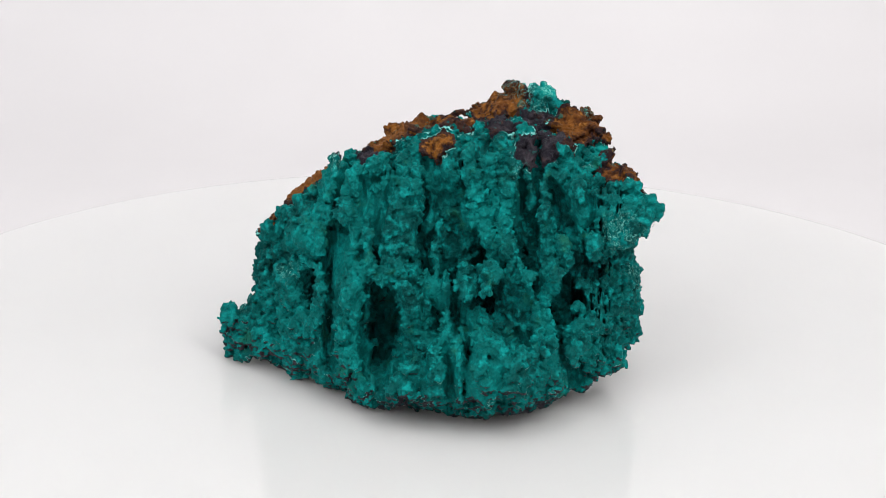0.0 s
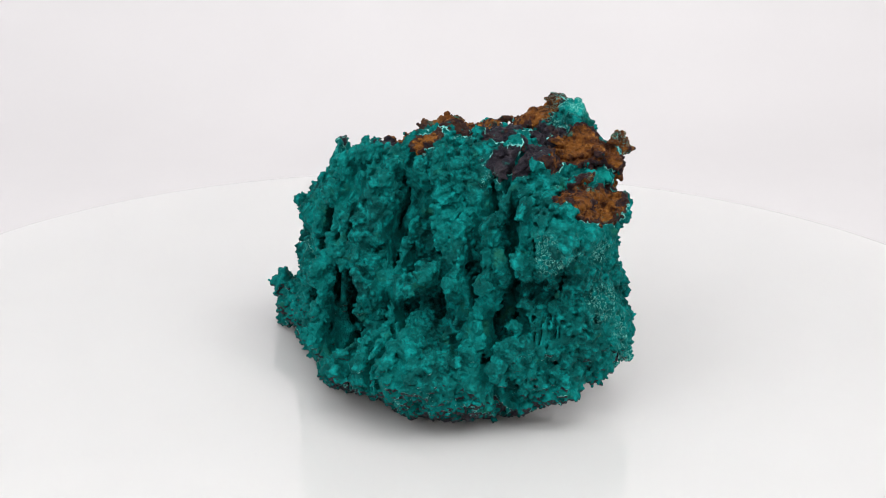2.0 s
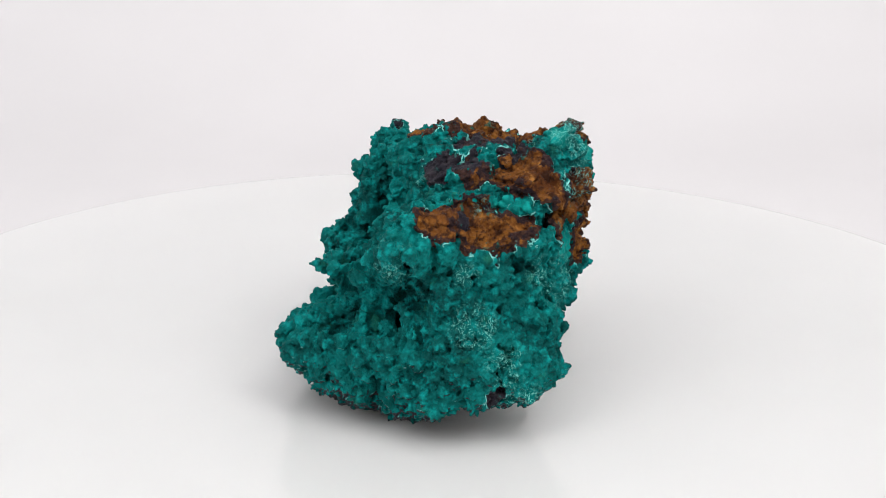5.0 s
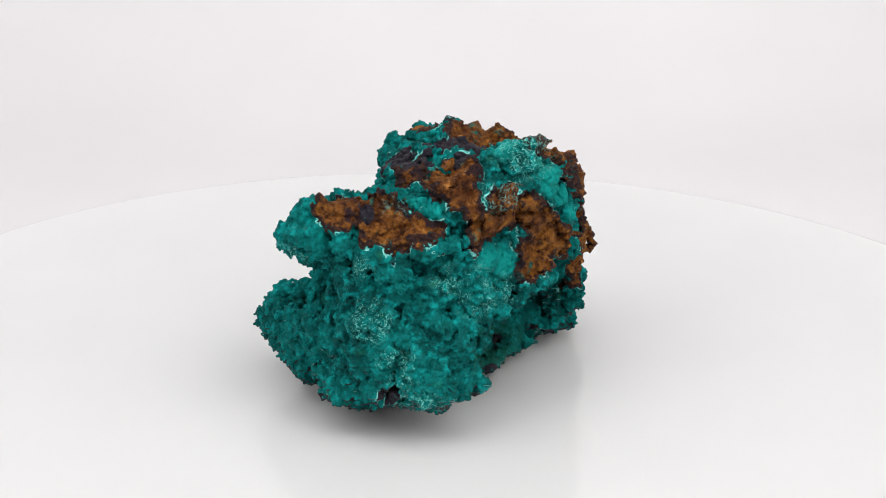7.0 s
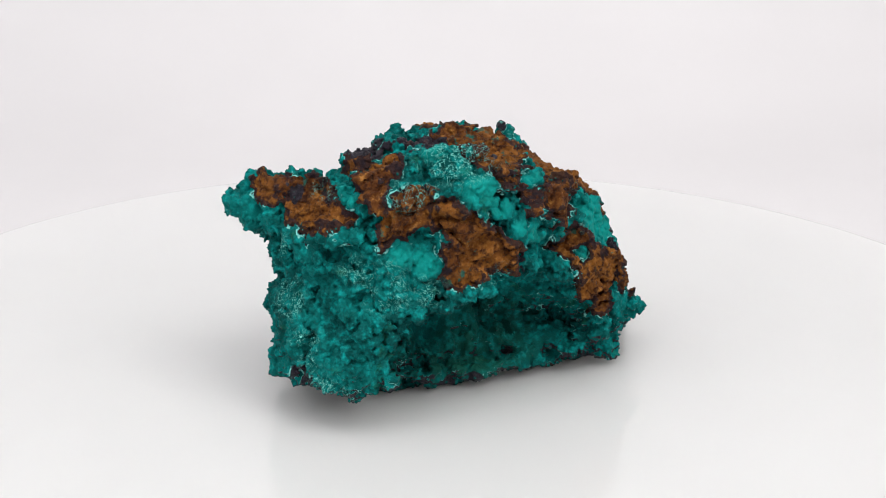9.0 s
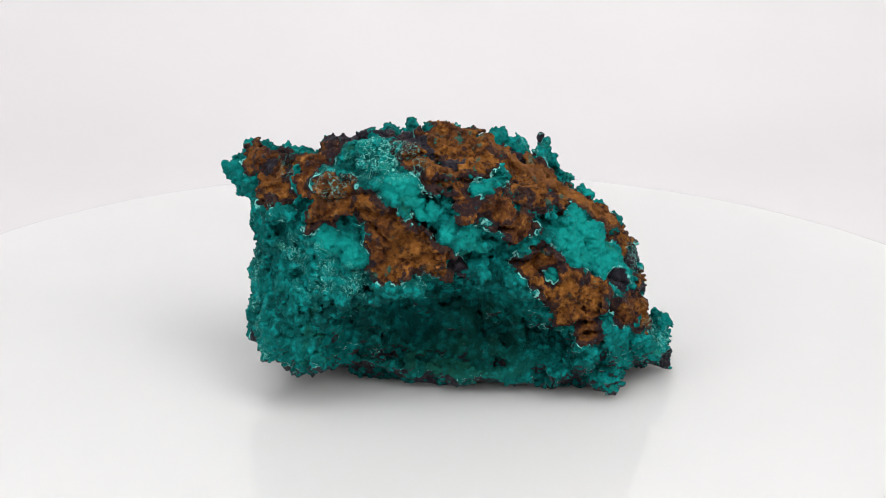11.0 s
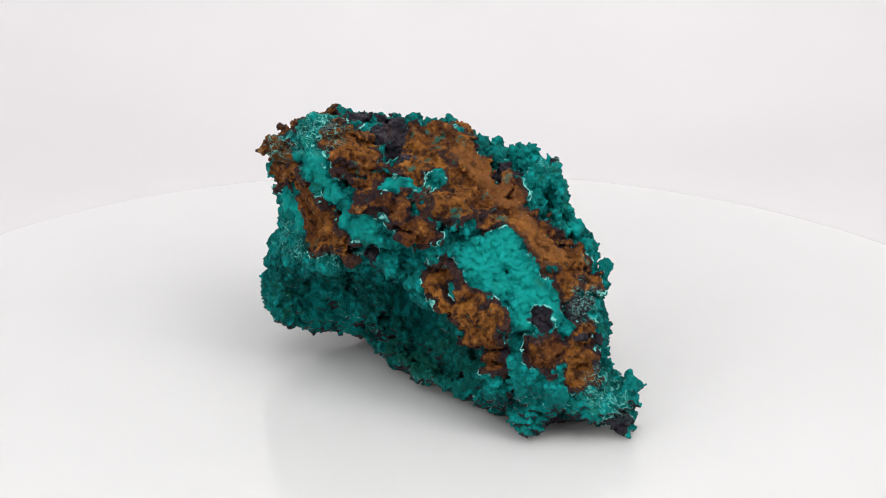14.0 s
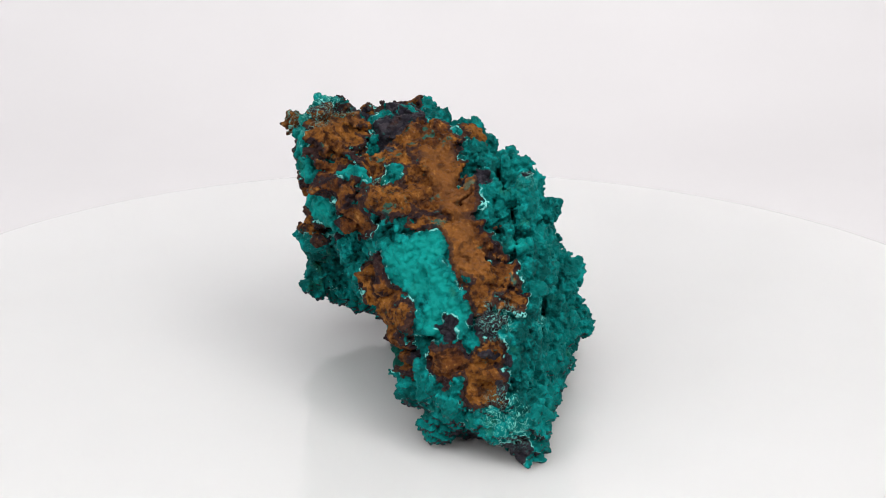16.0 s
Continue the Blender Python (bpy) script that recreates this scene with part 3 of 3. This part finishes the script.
def fractal(p, octaves, gain=0.5):
    total, amp = 0, 1.0
    for k in range(octaves):
        total = total + amp * value_noise(p * 2.03 ** k + 5.3 * k)
        amp *= gain
    return total


def ellipsoid(q, x, y, z, a, b, c, turn):
    """Signed distance to an ellipsoid, roughly."""
    d = q - np.array((x, y, z), np.float32)
    s, e = math.sin(turn), math.cos(turn)
    u = np.stack(((e * d[:, 0] + s * d[:, 1]) / a, (e * d[:, 1] - s * d[:, 0]) / b, d[:, 2] / c), 1)
    w = u / np.array((a, b, c), np.float32)
    n = np.sqrt(np.einsum("ij,ij->i", u, u)) + 1e-6
    k = np.sqrt(np.einsum("ij,ij->i", w, w)) + 1e-6
    return np.clip(n * (n - 1) / k, -30, 60)


def body(p):
    """Signed distance to the lumps, softly joined, at points p in millimetres."""
    out = []
    for s in range(0, len(p), 40000):
        q = p[s:s + 40000].astype(np.float32)
        total = np.zeros(len(q), np.float32)
        for one in LUMPS:
            total += np.exp(np.clip(-ellipsoid(q, *one), -60, 30))
        out.append(-np.log(total + 1e-26))
    return np.concatenate(out)


def hollows(p):
    """How deep each point lies in one of the hollows, in millimetres."""
    best = np.full(len(p), -9.0, np.float32)
    for one in CUTS:
        reach = max(one[3:6]) + 3
        near = np.flatnonzero((abs(p[:, 0] - one[0]) < reach) & (abs(p[:, 1] - one[1]) < reach) & (abs(p[:, 2] - one[2]) < reach))
        best[near] = np.maximum(best[near], -ellipsoid(p[near], *one))
    return best


def patches(p, places):
    """How far inside the nearest of the round patches each point lies, in millimetres."""
    best = np.full(len(p), -20.0, np.float32)
    for x, y, z, r in places:
        best = np.maximum(best, r - np.sqrt((p[:, 0] - x) ** 2 + (p[:, 1] - y) ** 2 + (p[:, 2] - z) ** 2))
    return best


def spots(p):
    """Depth inside the patches of rust, turquoise film and blue-black oxide."""
    return patches(p, rust), patches(p, teal), patches(p, dark)


def minerals(p, raw=None):
    """Signed fields, in millimetres: rust, blue-black, smooth turquoise film."""
    a, b, c = raw or spots(p)
    rag = 1.45 * fractal(p / 3.6, 4, 0.66)
    film = b + 0.6 * rag
    return np.minimum(a + 0.6 + rag, -film - 0.2), c + 1.3 * fractal(p / 2.4 + 9, 2, 0.6), film


STEP = 0.29
COARSE = 4 * STEP
LOW = np.array((-62.0, -48.0, -1.0))
SIZE = np.array((98, 76, 62))


def spread(coarse):
    """A coarse grid's values on the fine grid."""
    for i in range(3):
        at = np.arange(int(SIZE[i] * 4)) / 4
        k = np.minimum(at.astype(int), SIZE[i] - 1)
        w = (at - k).astype(np.float32).reshape([-1 if j == i else 1 for j in range(3)])
        coarse = np.take(coarse, k, i) * (1 - w) + np.take(coarse, k + 1, i) * w
    return coarse


def beads(field, cells, count, least, most, seed):
    """Small round grains grown on the given surface cells."""
    rng = np.random.default_rng(seed)
    at = cells[rng.permutation(len(cells))[:count]]
    at = at[((at > 5) & (at < np.array(field.shape) - 6)).all(1)]
    shift = rng.uniform(-0.6, 0.6, (len(at), 3)).astype(np.float32)
    radius = (least + (most - least) * rng.random(len(at)) ** 2).astype(np.float32)
    flat = field.reshape(-1)
    strides = np.array((field.shape[1] * field.shape[2], field.shape[2], 1))
    base = at @ strides
    reach = int(most / STEP) + 2
    for step in itertools.product(range(-reach, reach + 1), repeat=3):
        if math.dist(step, (0, 0, 0)) * STEP < most + 0.8 * STEP:
            gap = np.sqrt(((np.array(step, np.float32) - shift) ** 2).sum(1)) * STEP - radius
            np.minimum.at(flat, base + int(np.dot(step, strides)), gap)


def specimen_field():
    """The rock's signed distance on a fine grid, with its furrows, pits and grains."""
    axes = [LOW[i] + COARSE * np.arange(SIZE[i] + 1) for i in range(3)]
    nodes = np.stack(np.meshgrid(*axes, indexing="ij"), -1).reshape(-1, 3).astype(np.float32)
    shape = [len(a) for a in axes]
    drift = np.stack([value_noise(nodes / 6.0 + s) for s in (0.0, 11.3, 23.7)], 1)
    solid = body(nodes) - 1.0 * fractal((nodes + 1.2 * drift) / 6.0, 2, 0.6)
    for x, y, z, reach, deep in DENTS:
        solid += deep * np.exp(-((nodes - np.array((x, y, z), np.float32)) ** 2).sum(1) / reach ** 2)
    field = spread(solid.reshape(shape).astype(np.float32))
    band = np.argwhere((field > -24) & (field < 3.0)).astype(np.int32)
    p = (LOW + band * STEP).astype(np.float32)
    warps = [spread(drift[:, i].reshape(shape))[band[:, 0], band[:, 1], band[:, 2]] for i in range(3)]
    warp = np.stack(warps, 1)
    q = p + 1.2 * warp
    d = np.maximum(field[band[:, 0], band[:, 1], band[:, 2]], hollows(q + 0.8 * warp))
    field[band[:, 0], band[:, 1], band[:, 2]] = d
    # only a thin skin needs the fine relief
    skin = np.flatnonzero((d > -5.6) & (d < 2.0))
    band, p, q, warp, d = band[skin], p[skin], q[skin], warp[skin], d[skin]
    raw = [spread(g.reshape(shape))[band[:, 0], band[:, 1], band[:, 2]] for g in spots(nodes)]
    r, k, film = minerals(p, raw)
    rusty = np.clip(0.5 + r / 1.2, 0, 1)
    filmy = np.clip(0.5 + film / 1.5, 0, 1) * (1 - rusty)
    crust = (1 - rusty) * (1 - 0.85 * filmy)
    # hanging strings and the dark slots between them, which run deep into the front
    some = np.flatnonzero(crust > 0.05)
    a = q[some]
    lean = a + np.stack(((0.10 + 0.012 * a[:, 0]) * (a[:, 2] - 30) * 0.4, 0 * a[:, 1], 0 * a[:, 2]), 1)
    end = np.clip((a[:, 0] - 33) / 5, 0, 1)
    across = lean[:, 0] * (1 - end) + a[:, 1] * end
    inward = a[:, 1] * (1 - end) + a[:, 0] * end
    strings = value_noise(np.stack((across / 2.5, inward / 7.0, a[:, 2] / 12.0), 1)) + 0.35 * value_noise(np.stack((across / 1.1, inward / 3.0, a[:, 2] / 4.5), 1) + 4)
    front = np.clip((4 - p[some, 1]) / 10, 0.30, 1) * np.clip((66 - p[some, 2]) / 10, 0.2, 1) * np.clip(p[some, 2] / 14, 0.25, 1) * (1 - 0.6 * end)
    proud = np.ones(len(d), np.float32)
    proud[some] = np.where(front > 0.5, strings, 1)
    cave = ((p - np.array((5, 14, 12), np.float32)) ** 2 / np.array((28, 17, 16), np.float32) ** 2).sum(1) < 1
    pits = value_noise(a / (2.6, 2.6, 4.0) + 13) + 0.3 * value_noise(a / 1.2 + 7)
    d[some] += crust[some] * (0.60 + front * (13.0 * np.clip(-strings - 0.08, 0, 0.5) - 1.3 * np.clip(strings, 0, 1)) + 9.0 * np.clip(pits - 0.24, 0, 0.5))
    # crumbly rust in ledges
    some = np.flatnonzero(rusty > 0.02)
    a = q[some]
    ledge = np.abs(value_noise((a + 2.0 * warp[some]) / (6.0, 6.0, 3.2) + 17))
    rib = np.clip(0.5 + patches(a, RIB) / 2, 0, 1)
    d[some] += rusty[some] * (-0.6 * rib + (1 - 0.7 * rib) * (0.0 - 1.0 * fractal(a / 3.0 + 31, 3, 0.62) + 4.2 * (0.22 - ledge)))
    some = np.flatnonzero(filmy > 0.02)
    d[some] += filmy[some] * (0.35 - 1.1 * fractal(q[some] / 3.0, 3, 0.6))
    some = np.flatnonzero(k > -0.5)
    d[some] += np.clip(0.5 + k[some], 0, 1) * (0.4 - 0.6 * fractal(q[some] / 1.4 + 2, 2))
    field[band[:, 0], band[:, 1], band[:, 2]] = d
    # round grains grown on one another
    grown = (crust > 0.5) & ~cave
    for count, least, most, seed, above in ((6000, 0.70, 1.35, 21, 0.05), (27000, 0.42, 0.72, 22, -0.2), (30000, 0.30, 0.42, 23, -2.0)):
        near = np.abs(field[band[:, 0], band[:, 1], band[:, 2]]) < 0.5 * STEP
        beads(field, band[near & grown & (proud > above)], count, least, most, seed)
    beads(field, band[near & (crust > 0.5) & cave], 1500, 0.35, 0.60, 26)
    beads(field, band[near & (filmy > 0.5)], 4500, 0.32, 0.70, 24)
    beads(field, band[near & (rusty > 0.5)], 9000, 0.28, 0.52, 25)
    # it stands on a few points of an uneven foot
    x, y = np.meshgrid(*(np.arange(field.shape[i]) * STEP + LOW[i] for i in (0, 1)), indexing="ij")
    plan = np.stack((x.ravel() / 8, y.ravel() / 8, 0 * x.ravel() + 3.5), 1)
    lift = 0.25 + 1.5 * np.clip(value_noise(plan) + 0.25 + 0.4 * value_noise(plan * 3.1), 0, 1).reshape(x.shape)
    lift += 0.40 * np.clip(-27 - y, 0, 20) + 0.35 * np.clip(x - 36, 0, 12)
    height = np.arange(field.shape[2]) * STEP + LOW[2]
    return np.maximum(field, lift[:, :, None].astype(np.float32) - height[None, None, :].astype(np.float32))


def surface(field):
    """A quad mesh of the field's zero surface."""
    inside = field < 0
    n = field.shape
    corners = [(a, b, c) for a in (0, 1) for b in (0, 1) for c in (0, 1)]
    cut = [inside[a:n[0] - 1 + a, b:n[1] - 1 + b, c:n[2] - 1 + c] for a, b, c in corners]
    some, every = np.zeros_like(cut[0]), np.ones_like(cut[0])
    for m in cut:
        some |= m
        every &= m
    cells = np.argwhere(some & ~every)
    index = np.full([v - 1 for v in n], -1, np.int32)
    index[cells[:, 0], cells[:, 1], cells[:, 2]] = np.arange(len(cells))
    v = {c: field[cells[:, 0] + c[0], cells[:, 1] + c[1], cells[:, 2] + c[2]] for c in corners}
    total, count = np.zeros((len(cells), 3)), np.zeros(len(cells))
    for a in corners:
        for i in range(3):
            if a[i] == 0:
                b = tuple(1 if j == i else a[j] for j in range(3))
                crossed = (v[a] < 0) != (v[b] < 0)
                s = np.where(crossed, v[a] / np.where(crossed, v[a] - v[b], 1), 0)
                point = np.tile(np.array(a, float), (len(cells), 1))
                point[:, i] = s
                total += np.where(crossed[:, None], point, 0)
                count += crossed
    verts = LOW + (cells + total / count[:, None]) * STEP
    quads = []
    for i in range(3):
        j, k = (i + 1) % 3, (i + 2) % 3
        lo = [slice(1, -1)] * 3
        lo[i] = slice(0, -1)
        hi = list(lo)
        hi[i] = slice(1, None)
        a, b = inside[tuple(lo)], inside[tuple(hi)]
        for flip, mask in ((False, a & ~b), (True, b & ~a)):
            e = np.argwhere(mask)
            off = np.ones(3, int)
            off[i] = 0
            e = e + off
            ring = []
            for dj, dk in ((-1, -1), (0, -1), (0, 0), (-1, 0)):
                c = e.copy()
                c[:, j] += dj
                c[:, k] += dk
                ring.append(index[c[:, 0], c[:, 1], c[:, 2]])
            q = np.stack(ring, 1)
            quads.append(q[:, ::-1] if flip else q)
    quads = np.concatenate(quads)
    # keep the one body, drop loose crumbs
    label = np.arange(len(verts))
    for _ in range(400):
        old = label.copy()
        m = label[quads].min(1)
        for c in range(4):
            np.minimum.at(label, quads[:, c], m)
        label = label[label]
        if (old == label).all():
            break
    main = np.bincount(label).argmax()
    return verts, quads[label[quads[:, 0]] == main]


def build_specimen():
    thing = tagged(new("mineral_specimen"), "teal copper mineral crust on rusty brown iron oxide rock", "mineral")
    verts, quads = surface(specimen_field())
    p = verts.astype(np.float32)
    r, k, film = minerals(p)
    lacy = patches(p, lace)
    a, b = verts[quads[:, 2]] - verts[quads[:, 0]], verts[quads[:, 3]] - verts[quads[:, 1]]
    normal = np.cross(a, b)
    normal /= np.linalg.norm(normal, axis=1)[:, None] + 1e-9
    centre = verts[quads].mean(1)
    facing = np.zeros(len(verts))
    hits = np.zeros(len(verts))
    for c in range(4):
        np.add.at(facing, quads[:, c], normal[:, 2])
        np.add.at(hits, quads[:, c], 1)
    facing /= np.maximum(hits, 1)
    # painted shade: faces turned down and near the foot go blue-black too
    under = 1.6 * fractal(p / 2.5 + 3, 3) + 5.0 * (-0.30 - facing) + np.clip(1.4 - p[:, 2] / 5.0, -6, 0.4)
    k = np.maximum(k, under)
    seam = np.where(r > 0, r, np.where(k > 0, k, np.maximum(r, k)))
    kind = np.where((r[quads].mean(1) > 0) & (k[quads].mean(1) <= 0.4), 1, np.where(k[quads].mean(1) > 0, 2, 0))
    # cave mask: olive tone plus painted shade, strongest at the hollow's middle
    olive_cave_shade = np.clip(1.5 - np.sqrt(((p - np.array((5, 14, 13), np.float32)) ** 2 / np.array((24, 14, 12), np.float32) ** 2).sum(1)) * 1.3, 0, 1)
    layers = (("seam", seam), ("lace", np.clip(0.5 + lacy / 2.5, 0, 1)), ("smooth", np.clip(film / 2.0, 0, 1)), ("olive_cave_shade", olive_cave_shade), ("rib", np.clip(0.3 + patches(p, RIB) / 3, 0, 1)))
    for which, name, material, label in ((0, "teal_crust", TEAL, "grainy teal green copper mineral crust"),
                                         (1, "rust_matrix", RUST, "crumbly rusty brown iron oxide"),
                                         (2, "dark_oxide_and_shade", BLACK, "blue-black oxide patches and seams, with shade painted on the underside")):
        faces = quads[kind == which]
        used, inverse = np.unique(faces, return_inverse=True)
        data = bpy.data.meshes.new(name)
        data.vertices.add(len(used))
        data.vertices.foreach_set("co", (verts[used] / 1000).astype(np.float32).ravel())
        data.loops.add(faces.size)
        data.loops.foreach_set("vertex_index", inverse.astype(np.int32).ravel())
        data.polygons.add(len(faces))
        data.polygons.foreach_set("loop_start", np.arange(0, faces.size, 4, dtype=np.int32))
        data.update(calc_edges=True)
        data.polygons.foreach_set("use_smooth", np.ones(len(faces), bool))
        for key, value in layers:
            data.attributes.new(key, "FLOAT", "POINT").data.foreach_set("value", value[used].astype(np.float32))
        data.materials.append(material)
        ob = new(name, data)
        ob.parent = thing
        ob["label"] = label
    return thing


specimen = build_specimen()


# ---- the turning ----
TURN = 14.846


def motions():
    rows = [(t, pose(0, 0, 0, 0, 0, -TURN * t)) for t in (0.5 * i for i in range(33))]
    walk(specimen, rows)
    walk(turntable, rows)


motions()
